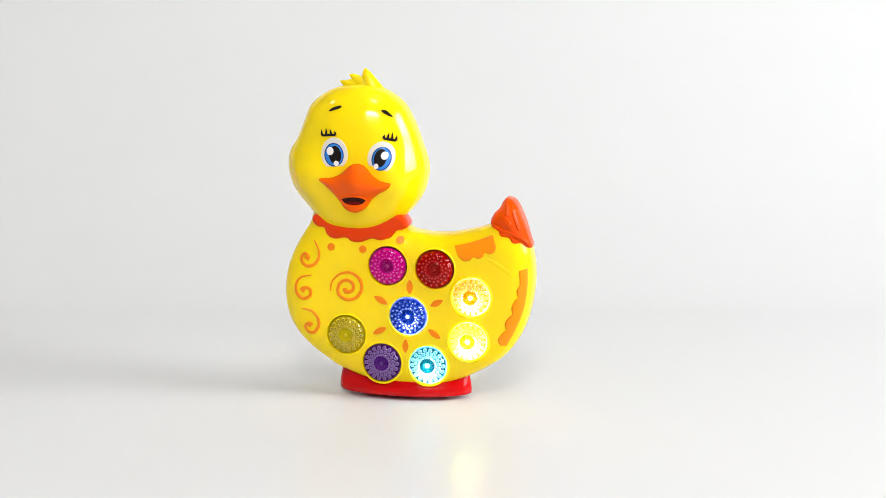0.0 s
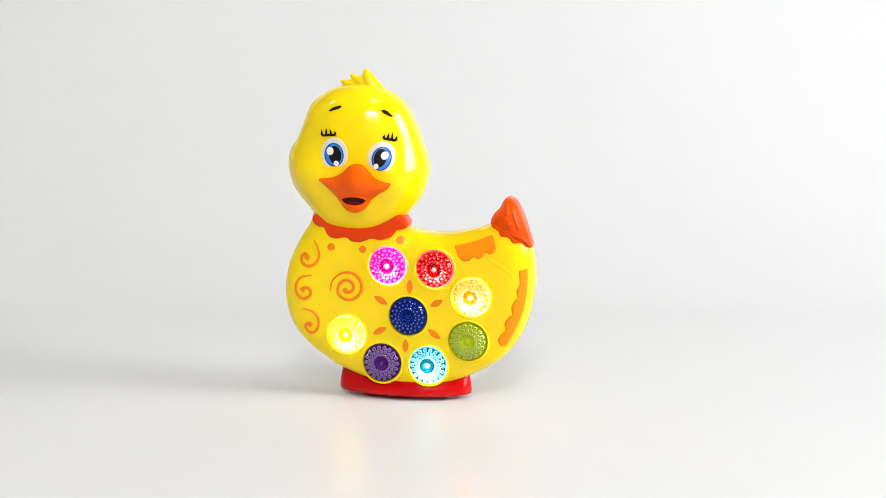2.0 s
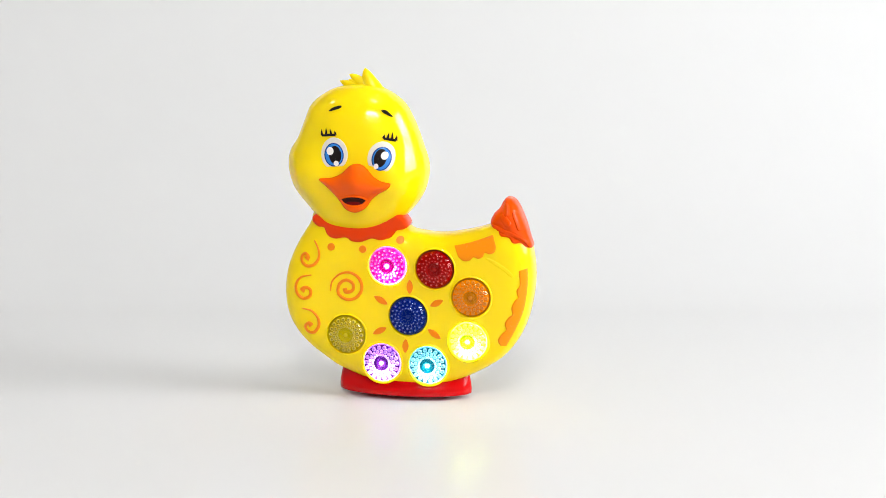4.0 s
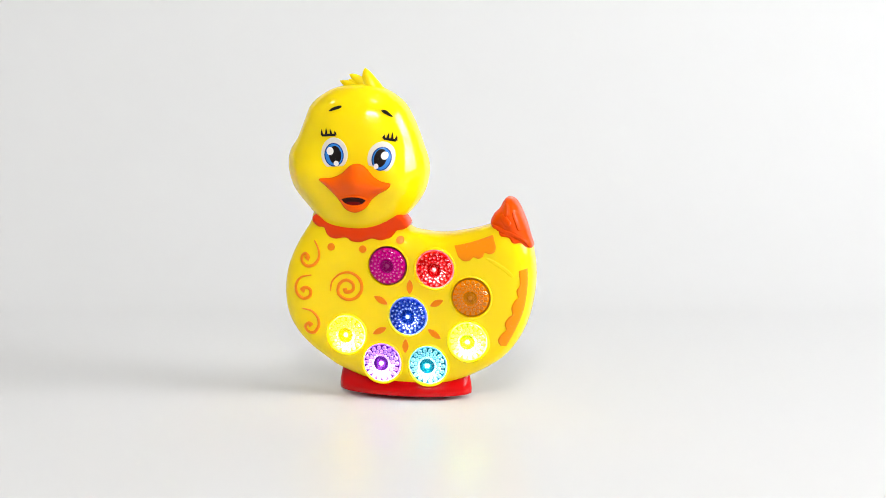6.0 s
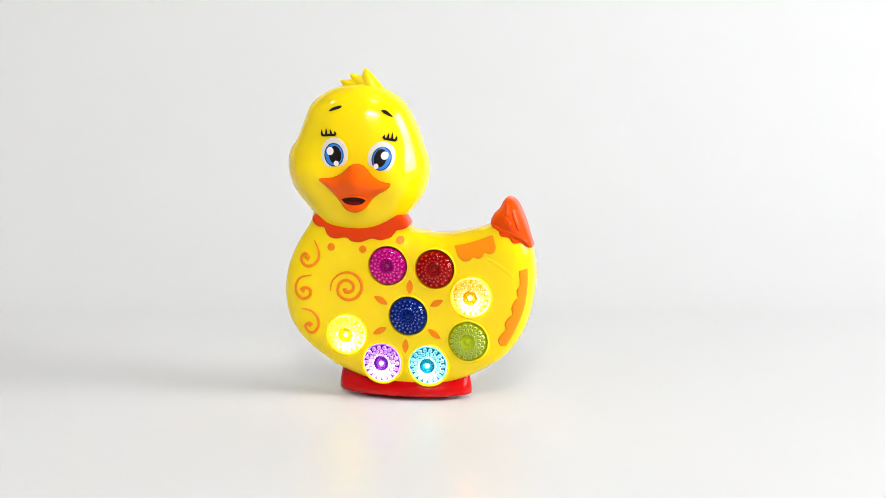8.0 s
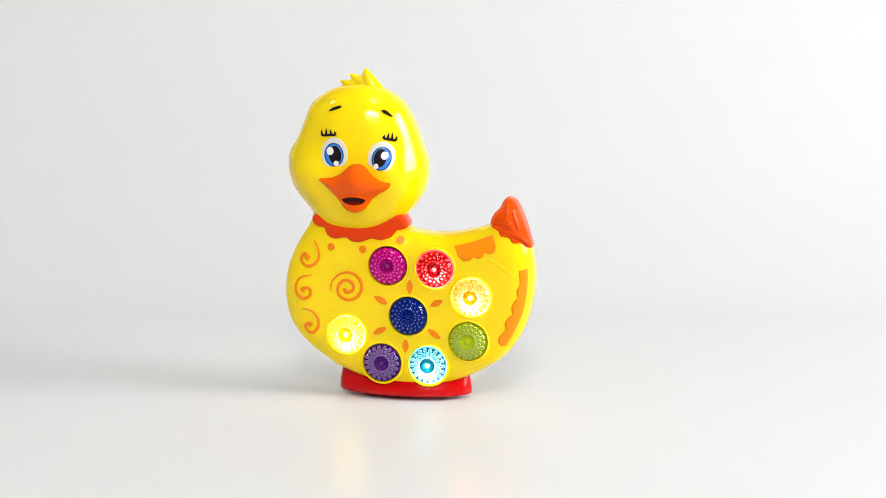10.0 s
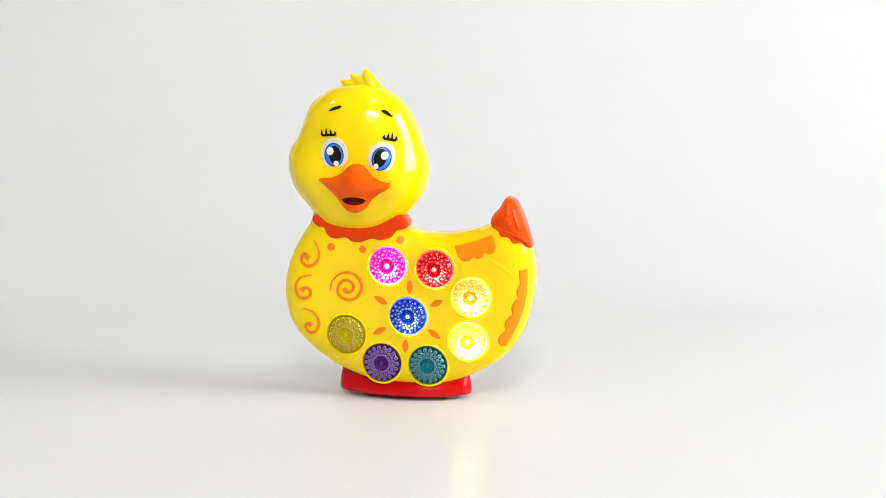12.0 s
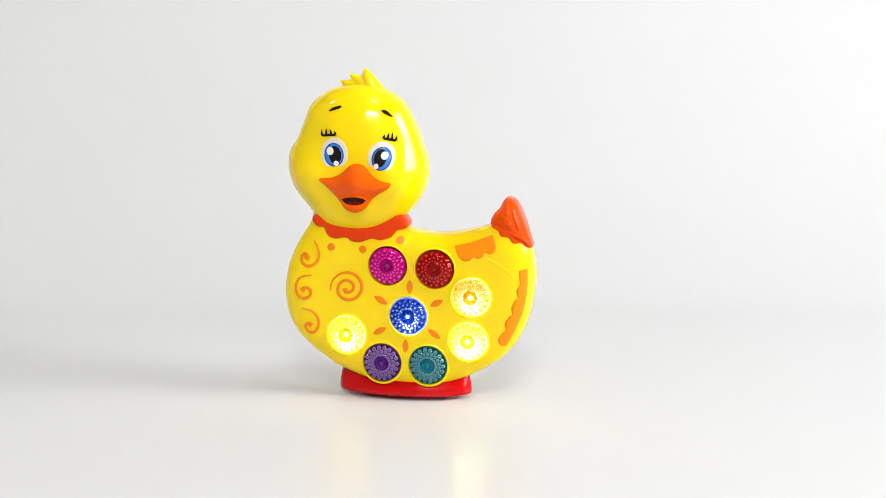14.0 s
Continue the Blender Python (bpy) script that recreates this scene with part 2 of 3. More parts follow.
# ---- the toy duck ----
HEAD = spline([(-42.3, 186.9), (-28.6, 188.8), (-14.9, 186.2), (-3.0, 178.3), (3.9, 166.6), (8.4, 154.8), (12.5, 141.3), (11.4, 129.3), (6.6, 119.1), (-1.9, 109.7), (-13.6, 102.7), (-25.7, 99.7), (-39.8, 100.3), (-50.7, 103.9), (-61.5, 115.3), (-69.8, 126.0), (-73.2, 137.9), (-72.2, 148.1), (-67.1, 156.9), (-63.1, 166.6), (-59.1, 175.9), (-51.9, 182.4)], 6)
BODY = spline([(-60.9, 104.7), (-68.7, 92.3), (-75.0, 78.0), (-77.4, 63.7), (-76.2, 49.5), (-71.3, 38.3), (-63.1, 28.7), (-52.3, 20.6), (-40.1, 13.4), (-15.7, 5.7), (9.2, 4.9), (30.2, 9.6), (46.8, 17.2), (60.5, 27.1), (70.5, 41.9), (75.5, 59.2), (77.1, 76.6), (74.9, 93.2), (70.5, 100.7), (65.5, 108.3), (60.3, 110.5), (54.6, 108.5), (48.4, 105.2), (35.2, 101.6), (21.2, 99.4), (8.9, 100.0), (-0.4, 102.6), (-4.2, 112.7), (-13.0, 122.8), (-30.6, 127.5), (-48.5, 121.8), (-58.5, 111.4)], 6)
TAIL = spline([(61.1, 123.0), (65.9, 120.4), (70.7, 111.0), (74.3, 99.8), (76.1, 93.5), (73.0, 93.8), (70.0, 96.4), (65.6, 96.6), (62.9, 99.9), (58.2, 100.8), (56.4, 104.0), (52.9, 104.9), (50.6, 107.8), (52.9, 113.2), (56.3, 116.7), (58.7, 121.2)], 6)
COLLAR = spline([(-55.6, 110.3), (-57.1, 106.1), (-53.6, 102.8), (-50.1, 102.2), (-48.0, 97.8), (-43.1, 95.6), (-36.4, 96.5), (-32.5, 94.2), (-26.9, 94.1), (-20.2, 96.4), (-15.0, 95.5), (-8.7, 97.5), (-5.2, 101.7), (-0.3, 103.0), (2.2, 105.6), (-0.8, 110.5), (-8.6, 115.3), (-26.1, 114.0), (-43.6, 114.2)], 6)
HEAD_SEAM, BODY_SEAM = 8.0, 5.0
HEAD_SWELL, BODY_SWELL = (22.0, 32.0, 2.15), (12.0, 15.0, 2.2)


def head_depth(q):
    """Front of the head, with full cheeks."""
    d = border(q, HEAD)
    cheeks = sum(np.exp(-((q[:, 0] - x) ** 2 + (q[:, 1] - z) ** 2) / 220) for x, z in ((-1, 133), (-58, 135)))
    return HEAD_SEAM + swell(d, *HEAD_SWELL) + 4.5 * cheeks * np.clip(d / 10, 0, 1)


def body_depth(q):
    return BODY_SEAM + swell(border(q, BODY), *BODY_SWELL)


BUTTONS = {
    "P": ((-10.5, 80.4), "magenta", (0.78, 0.004, 0.40), (0.97, 0.66, 0.88), 0.7),
    "R": ((18.4, 79.4), "red", (0.70, 0.002, 0.004), (0.97, 0.48, 0.48), 0.35),
    "O": ((40.5, 63.1), "orange", (1.0, 0.34, 0.001), (1.0, 0.97, 0.80), 0.7),
    "G": ((38.8, 36.1), "lime green", (0.72, 0.86, 0.02), (0.98, 0.99, 0.78), 0.7),
    "T": ((14.2, 20.2), "turquoise", (0.010, 0.30, 0.40), (0.66, 0.95, 0.97), 0.8),
    "V": ((-14.3, 20.5), "violet", (0.28, 0.05, 0.50), (0.82, 0.68, 0.96), 0.85),
    "Y": ((-36.5, 37.0), "olive yellow", (0.84, 0.69, 0.006), (0.99, 0.97, 0.70), 0.6),
    "B": ((2.0, 50.0), "blue", (0.004, 0.06, 0.42), (0.54, 0.68, 0.99), 0.75),
}


BEAD_RINGS = ((5.3, 0.88), (7.3, 1.15), (9.5, 1.3))
BEADS = [(r * math.cos(a), r * math.sin(a), size) for ring, (r, size) in enumerate(BEAD_RINGS)
         for a in [2 * math.pi * (i + 0.5 * (ring % 2)) / 18 for i in range(18)]]


def plate_height(x, y):
    r = math.hypot(x, y)
    return 2.3 - max(r - 4.2, 0) * 0.3 - max(r - 10.0, 0) * 0.5


def bead_rings(bore):
    """Three rings of round moulded beads on the sloping plate, growing outwards; bore: the share of each that is hollow."""
    bm = bmesh.new()
    curve = [(math.cos(v), 1.15 * math.sin(v)) for v in (-0.25, 0.25, 0.7)] + [(bore + 0.1, 0.88), (bore, 0.5), (bore - 0.05, -0.3)]
    for x, y, size in BEADS:
        at = Vector((x, y, plate_height(x, y)))
        rows = [[bm.verts.new((at + size * Vector((math.cos(u) * r, math.sin(u) * r, h))) * 0.001)
                 for u in np.linspace(0, 2 * math.pi, 12, endpoint=False)] for r, h in curve]
        quads(bm, rows)
    return smooth(bm)


def bead_cores(bore, edge, middle):
    """The middle of each bead: dished where it is hollow, else a small raised tip added as its highlight. edge, middle:
    heights.
    """
    bm = bmesh.new()
    for x, y, size in BEADS:
        at = Vector((x, y, plate_height(x, y)))
        rows = [[bm.verts.new((at + size * Vector((math.cos(u) * r, math.sin(u) * r, h))) * 0.001)
                 for u in np.linspace(0, 2 * math.pi, 12, endpoint=False)] for r, h in ((bore, edge - 0.1 * (middle > edge)), (bore * 0.6, middle))]
        quads(bm, rows)
        bm.faces.new(rows[-1])
    return smooth(bm)


def ring_plate():
    """Sloping plate between hub and edge, pierced where the beads sit."""
    pts, edges = [], []
    for x, y, r, n in [(0, 0, 10.95, 60), (0, 0, 4.15, 28)] + [(x, y, size * 0.98, 12) for x, y, size in BEADS]:
        first = len(pts)
        pts += [Vector((x + r * math.cos(2 * math.pi * i / n), y + r * math.sin(2 * math.pi * i / n))) for i in range(n)]
        edges += [(first + i, first + (i + 1) % n) for i in range(n)]
    flat, _, tris, *_ = delaunay_2d_cdt(pts, edges, [], 0, 1e-5)
    bm = bmesh.new()
    verts = [bm.verts.new((v.x * 0.001, v.y * 0.001, plate_height(*v) * 0.001)) for v in flat]
    for t in tris:
        m = sum((flat[i] for i in t), Vector((0, 0))) / 3
        if 4.1 < m.length < 10.95 and min(math.hypot(m.x - x, m.y - y) / size for x, y, size in BEADS) > 0.9:
            bm.faces.new([verts[i] for i in t])
    return smooth(bm)


LIT, DIM, DARK = -2.0, -7.7, -11.0
LEDS = {}


def light_button(duck, key):
    """Round lamp button: socket in the shell, beaded plate, clear cap, and a light that slides up behind the plate when lit."""
    (x, z), word, colour, tint, whiten = BUTTONS[key]
    face = Matrix.Translation(mm(x, 17.0, z)) @ pose(0, 0, 0, 90, 0, 0)
    socket = part("light_button", turned([(0, -7), (11.6, -7), (11.6, -2.2), (11.9, -2.0), (11.95, -2.2), (11.95, -8), (0, -8)]), surface(word + " socket", tuple(0.04 + 0.75 * c for c in colour), 0.3), duck,
                  word + " domed light button in a round socket")
    socket.matrix_local = face
    part("rim", turned([(11.97, -6), (12.0, 0.15), (12.15, 0.35), (12.4, 0.4), (12.8, 0.25), (13.2, 0.0), (13.4, -0.5), (12.8, -6)], 48), YELLOW, socket, "raised yellow rim")
    dome = [(11.4 * math.sin(a) / math.sin(1.0), 0.6 + 11.4 / math.sin(1.0) * (math.cos(a) - math.cos(1.0))) for a in np.linspace(1.0, 0, 12)]
    part("lens_cap", turned([(11.55, -0.5), (11.52, 0.3)] + dome[:-1] + [(0, dome[-1][1])], 48), lens_material(word + " clear cap", tint), socket, "glossy clear tinted cap")
    hollow = key in "YGVTO"
    depth = {"Y": 0.6, "G": 0.54, "O": 1.0, "V": 0.22, "T": 0.26, "P": 0.85, "R": 0.6, "B": 0.55}[key]
    part("plate", ring_plate(), bead_material(word + " plate", tuple(c * depth for c in colour), 0.04 if key in "VTBR" else 0.10, 0.15, 0.0), socket)
    # outer ring of the plate, colour darkened to stand in for light bent away
    part("shaded_edge", turned([(10.9, -0.25), (11.2, -0.5), (11.5, -1.2)], 44), bead_material(word + " bezel", tuple(c * (0.18 + 0.45 * min(1, 2 * colour[1])) for c in colour), 0.32, 0.15, 0.4), socket, "smooth plate edge with shade put into its colour")
    part("hub", turned([(4.2, 2.3), (4.0, 1.5), (1.5, 1.4), (1.35, 1.9)], 28), bead_material(word + " hub", tuple(c * (0.36 + 0.3 * min(1, 2 * colour[1])) for c in colour), 0.06), socket)
    part("pip", turned([(1.36, 1.9), (1.1, 2.3), (0.6, 2.5), (0, 2.55)], 20), bead_material(word + " pip", tuple(c * (0.5 + 0.4 * min(1, 2 * colour[1])) for c in colour), 0.16 if key in "RB" else 0.3, 0.1, 0.5), socket, "small round centre of the lamp")
    # white: share of rim light painted into the colour of the hollow beads
    white = {"O": 0.0, "Y": 0.13, "G": 0.2, "V": 0.46, "T": 0.36}.get(key, 0.0)
    pale = tuple(min(1, white + 1.15 * c * (1 - white)) if hollow else 1.15 * depth * c for c in colour)
    beads = part("beads", bead_rings(0.56 if hollow else 0.46), bead_material(word + " bead", pale, 0.42 if hollow else 0.1, 0.06, whiten if hollow else 0.25 * whiten, 0.6), socket, "rings of small moulded beads")
    tagged(beads, kind="stuff")
    # core colour: hollow beads get painted shade, the others a painted glint on top
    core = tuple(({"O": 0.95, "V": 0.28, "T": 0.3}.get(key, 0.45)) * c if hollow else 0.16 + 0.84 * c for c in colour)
    core_word = "bead middles with the dark of the hollow painted in" if hollow else "bead tips with highlights painted in"
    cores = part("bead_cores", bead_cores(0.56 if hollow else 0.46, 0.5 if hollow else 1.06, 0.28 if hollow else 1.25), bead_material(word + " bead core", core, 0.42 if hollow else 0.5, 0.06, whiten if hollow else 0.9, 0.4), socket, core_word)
    tagged(cores, kind="stuff")
    led = part("led", turned([(0, -0.8), (5.6, -0.8), (5.6, 0), (4.8, 0.7), (3.0, 1.2), (0, 1.4)], 20), GLOWS[key], socket, "small glowing light element")
    LEDS[key] = led


GLOWS = {k: glow(v[1] + " light element", tuple(0.55 + 0.45 * c for c in v[3]), 60 if k in "RB" else 90) for k, v in BUTTONS.items()}


def body_with_holes(duck):
    """The body shell; its front has a round hole for each button."""
    n = len(BODY)
    c = np.array((0.0, 62.0))
    pts, edges = [tuple(p) for p in BODY], [(i, (i + 1) % n) for i in range(n)]
    holes = [np.array(v[0]) for v in BUTTONS.values()]
    for h in holes:
        first = len(pts)
        pts += [(h[0] + 12.1 * math.cos(2 * math.pi * i / 48), h[1] + 12.1 * math.sin(2 * math.pi * i / 48)) for i in range(48)]
        edges += [(first + i, first + (i + 1) % 48) for i in range(48)]
    for r in RINGS[1:] + (0.06,):
        for p in (c + r * (BODY - c))[::1 if r > 0.6 else 3]:
            if min(np.linalg.norm(p - h) for h in holes) > 12.8:
                pts.append(tuple(p))
    flat, _, tris, *_ = delaunay_2d_cdt([Vector(p) for p in pts], edges, [], 0, 1e-5)
    q = np.array([tuple(v) for v in flat])
    d = BODY_SEAM + swell(border(q, BODY), *BODY_SWELL)
    bm = bmesh.new()
    verts = [bm.verts.new(mm(p[0], k, p[1])) for p, k in zip(q, d)]
    for t in tris:
        m = q[list(t)].mean(0)
        if min(np.linalg.norm(m - h) for h in holes) > 12.0 and within(m[None], BODY)[0]:
            bm.faces.new([verts[i] for i in t])
    rings = []
    for r in RINGS:
        p = c + r * (BODY - c)
        k = -3.0 - swell(border(p, BODY), 8.0, 11.0, 2.2)
        rings.append([bm.verts.new(mm(e[0], f, e[1])) for e, f in zip(p, k)])
    quads(bm, rings)
    bm.faces.new(rings[-1])
    quads(bm, [[verts[i] for i in range(n)], rings[0]])
    return part("body", smooth(bm), YELLOW, duck)


def base(duck):
    """Deep red foot: oval in plan, its front falling back towards the top."""
    bm = bmesh.new()
    n = 72
    rows = []
    for z, sx, sy in ((-3.0, 0.62, 0.3), (-0.6, 0.64, 0.32), (-0.4, 0.9, 0.85), (0.0, 0.985, 0.97), (0.6, 1, 1), (3, 1.0, 0.99), (6, 0.992, 0.93), (9, 0.98, 0.78), (12, 0.965, 0.62), (14, 0.95, 0.55), (14.4, 0.9, 0.5)):
        row = []
        for i in range(n):
            a = 2 * math.pi * i / n
            c, s = math.cos(a), math.sin(a)
            x = 41.5 * sx * math.copysign(abs(c) ** 0.93, c)
            y = 17.0 * sy * math.copysign(abs(s) ** 1.08, s)
            row.append(bm.verts.new(((x - 3.6) * 0.001, y * 0.001, z * 0.001)))
        rows.append(row)
    quads(bm, rows)
    bm.faces.new(rows[0]), bm.faces.new(rows[-1])
    part("base", smooth(bm), BASE_RED, duck, "glossy deep red oval foot")


def eye(duck, white, iris, pupil, spark, spark_small, lean, cheek):
    outline = oval(*white, 8.1, 9.5, lean)
    outline[:, 1] = np.maximum(outline[:, 1], cheek[0] + cheek[1] * (outline[:, 0] - white[0]))
    e = part("eye", inlay(outline, white, head_depth, 0.15), CREAM, duck, "white cartoon eye with blue iris")
    part("iris_edge", inlay(oval(*iris, 5.9, 7.0, lean), iris, head_depth, 0.35), IRIS_EDGE, e, "dark blue ring round the iris")
    part("iris", inlay(oval(*iris, 5.3, 6.4, lean), iris, head_depth, 0.5), IRIS, e, "blue iris")
    part("pupil", inlay(oval(*pupil, 3.8, 5.5, lean), pupil, head_depth, 0.65), BLACK, e, "black pupil")
    part("sparkle", inlay(oval(*spark, 2.15, 2.4, lean), spark, head_depth, 0.9), WHITE, e, "white sparkle")
    part("sparkle", inlay(oval(*spark_small, 1.5, 1.6, lean), spark_small, head_depth, 0.9), WHITE, e, "white sparkle")


def lash(duck, foot, tips):
    """Curved lid line with four short lashes."""
    bm = stroke(foot, 1.5, head_depth, 0.5, taper=0.8)
    foot_line = spline(foot, 9, closed=False)
    for i, tip in enumerate(tips):
        root = foot_line[int(i * (len(foot_line) - 1) / 3)]
        tip = np.array(tip)
        axis = (tip - root) / np.linalg.norm(tip - root)
        across = np.array([-axis[1], axis[0]])
        line = [root + across * 0.8, root + 0.55 * (tip - root) + across * 0.5, tip, root + 0.55 * (tip - root) - across * 0.5, root - across * 0.8]
        q = np.array(line)
        top = [bm.verts.new(mm(p[0], k + 0.45, p[1])) for p, k in zip(q, head_depth(q))]
        low = [bm.verts.new(mm(p[0], k - 0.4, p[1])) for p, k in zip(q, head_depth(q))]
        bm.faces.new(top)
        quads(bm, [top, low])
    part("eyelash", bm, BLACK, duck, "black eyelashes")


def tuft(duck):
    """Four short feathers moulded on the crown."""
    bm = bmesh.new()
    for (x0, z0), (x1, z1), (x2, z2), r in (((-22, 183.0), (-33, 187.0), (-42.0, 190.4), 3.3), ((-24, 185), (-29, 191.0), (-36.0, 194.4), 3.2), ((-21, 184), (-28, 187.5), (-36.5, 191.4), 2.6), ((-17.5, 180), (-24.5, 190.0), (-26.2, 198.4), 5.6)):
        rows = []
        for k in range(9):
            t = k / 8
            x = (1 - t) ** 2 * x0 + 2 * t * (1 - t) * x1 + t * t * x2
            z = (1 - t) ** 2 * z0 + 2 * t * (1 - t) * z1 + t * t * z2
            dx, dz = 2 * (1 - t) * (x1 - x0) + 2 * t * (x2 - x1), 2 * (1 - t) * (z1 - z0) + 2 * t * (z2 - z1)
            s = math.hypot(dx, dz)
            w = r * (1 - t) ** 0.85 * (1 + 0.5 * t) + 0.9 * math.sqrt(1 - t ** 6)
            rows.append([bm.verts.new(mm(x - dz / s * w * math.cos(a), 7 + 0.8 * w * math.sin(a), z + dx / s * w * math.cos(a))) for a in np.linspace(0, 2 * np.pi, 14, endpoint=False)])
        quads(bm, rows)
        bm.faces.new(rows[0]), bm.faces.new(rows[-1])
    part("hair_tuft", smooth(bm), YELLOW, duck, "yellow moulded feather tuft")


def leaf(tip_a, tip_b, half):
    """Pointed oval between two tips."""
    a, b = np.array(tip_a, float), np.array(tip_b, float)
    axis = b - a
    across = np.array([-axis[1], axis[0]]) / np.linalg.norm(axis)
    s = np.linspace(0, 1, 13)
    w = half * np.sin(np.pi * s) ** 0.8
    return np.concatenate([a + s[:, None] * axis + across * w[:, None], (a + s[1:-1, None] * axis - across * w[1:-1, None])[::-1]])


def toy_duck():
    duck = tagged(new("toy_duck"), "yellow plastic duck toy with eight light buttons on red foot", "toy")
    duck.matrix_world = pose(0, 0, 0.003, 0, 0, -12)
    base(duck)
    body_with_holes(duck)
    part("head", shell(HEAD, (-29, 145), HEAD_SEAM, head_depth, 4.0, (14.0, 22.0, 2.1)), YELLOW, duck)
    tuft(duck)
    part("collar", shell(COLLAR, (-26, 104.5), 15.5, (3.2, 3.2, 2.2), 5.0, (1.0, 1.0, 2.0)), COLLAR_RED, duck, "red-orange scalloped collar")
    def tail_depth(q):
        d = border(q, TAIL)
        over_body = np.where(within(q, BODY), body_depth(q) + 0.3 + 1.1 * np.clip(d / 0.9, 0, 1), 0)
        bulge = 4.5 * np.exp(-((q[:, 0] - 63.5) ** 2 + 0.5 * (q[:, 1] - 109) ** 2) / 60)
        return np.maximum(7.0 + swell(d, 7.0, 5.5, 2.0) + bulge, over_body)

    tail = part("tail_tip", shell(TAIL, (63, 104), 7.0, tail_depth, 2.0, (11.0, 12.0, 2.1)), TAIL_ORANGE, duck, "glossy orange tail tip with scalloped edge")
    for pts, width in (([(51.6, 107.0), (57.5, 104.6), (65.5, 101.6), (74.0, 96.2)], 2.6), ([(60.6, 120.4), (61.6, 116.5), (62.0, 113.0)], 4.6), ([(59.0, 114.0), (61.0, 110.6), (64.0, 107.4)], 4.6), ([(66.0, 116.0), (68.6, 110.4), (70.4, 104.4)], 4.2)):
        part("ridge", stroke(pts, width, tail_depth, 0.75, blob=0.6), TAIL_ORANGE, tail)
    part("wing_crease", stroke([(49.5, 87.4), (55.0, 84.5), (61.0, 80.8), (66.0, 76.5)], 2.4, body_depth, 0.06, blob=0.5), YELLOW, duck)

    def beak_depth(q):
        return head_depth(q) - 1.0

    bill = spline([(-48.6, 134.0), (-40.7, 135.0), (-34.5, 137.9), (-29.6, 142.4), (-24.8, 143.5), (-20.3, 141.6), (-15.6, 136.7), (-10.6, 133.7), (-4.8, 132.3), (-6.9, 128.9), (-12.6, 125.6), (-16.8, 122.2), (-20.2, 117.6), (-23.8, 114.8), (-28.1, 113.6), (-32.5, 115.5), (-35.8, 119.6), (-39.2, 124.2), (-43.2, 128.6)], 6)
    mouth = spline([(-34.2, 122.5), (-30.7, 123.7), (-26.5, 124.2), (-21.7, 123.6), (-19.1, 122.3), (-22.0, 120.1), (-26.8, 119.3), (-31.6, 119.8)], 5)

    def bill_depth(q):
        """Raised all round, with a rounded nose ridge and a full lower lip."""
        x, z = q[:, 0], q[:, 1]
        nose = 8.0 * np.exp(-((x + 25.3) ** 2 / 95 + (z - 133.0) ** 2 / 75))
        wings = sum(1.6 * np.exp(-((x - a) ** 2 + (z - b) ** 2) / 22) for a, b in ((-40.0, 131.2), (-12.0, 129.6)))
        lip = 3.2 * np.exp(-((x + 27.5) ** 2 / 60 + (z - 117.0) ** 2 / 10))
        return beak_depth(q) + swell(border(q, bill), 4.6, 4.5, 2.0) + nose + wings + lip

    fine = (1, 0.985, 0.965, 0.94, 0.91, 0.87, 0.82, 0.76, 0.69, 0.61, 0.52, 0.42, 0.31, 0.2, 0.1)
    beak = part("beak", inlay(bill, (-27, 127.5), bill_depth, 0.0, fine, 2), BEAK_ORANGE, duck, "glossy orange open beak")
    # no opening is cut: a dark inlay paints the shade inside the mouth
    part("mouth", inlay(mouth, (-27.5, 122), bill_depth, 0.35), MOUTH, beak, "mouth inlay, its dark colour standing in for the shaded opening")
    part("tongue", inlay(oval(-26.6, 120.5, 4.6, 1.0), (-26.6, 120.5), bill_depth, 0.6), TONGUE, beak, "dark red tongue")
    part("lower_lip", stroke([(-34.8, 122.9), (-32.3, 119.9), (-26.8, 118.7), (-21.6, 119.5), (-18.6, 122.6)], 1.5, bill_depth, 0.9, blob=0.6), BEAK_ORANGE, beak)
    part("upper_lip", stroke([(-34.8, 122.6), (-30.9, 124.3), (-26.5, 124.9), (-21.5, 124.2), (-18.6, 122.4)], 1.3, bill_depth, 0.8, blob=0.6), BEAK_ORANGE, beak)
    eye(duck, (-39.2, 149.2), (-39.4, 148.5), (-38.6, 148.4), (-41.7, 150.7), (-37.9, 143.5), 6, (141.6, 0.05))
    eye(duck, (-10.9, 147.4), (-10.6, 146.8), (-11.2, 147.2), (-8.7, 148.7), (-13.6, 142.4), -14, (140.6, -0.3))
    for pts in ([(-43.6, 173.8), (-40.9, 176.1), (-36.4, 177.2), (-36.2, 175.9), (-40.0, 174.5)], [(-12.0, 174.9), (-9.2, 174.5), (-5.6, 170.9), (-8.4, 171.9), (-11.3, 173.6)]):
        o = spline(pts, 5)
        part("eyebrow", inlay(o, o.mean(0), head_depth, 0.5), BLACK, duck, "short black eyebrow")
    lash(duck, [(-47.2, 159.5), (-42.8, 160.0), (-38.5, 160.2)], [(-47.7, 163.4), (-44.7, 164.3), (-42.1, 163.7), (-39.2, 162.5)])
    lash(duck, [(-9.9, 158.6), (-6.4, 157.9), (-3.0, 157.2)], [(-9.3, 160.9), (-6.9, 161.9), (-5.0, 162.1), (-2.6, 160.4)])
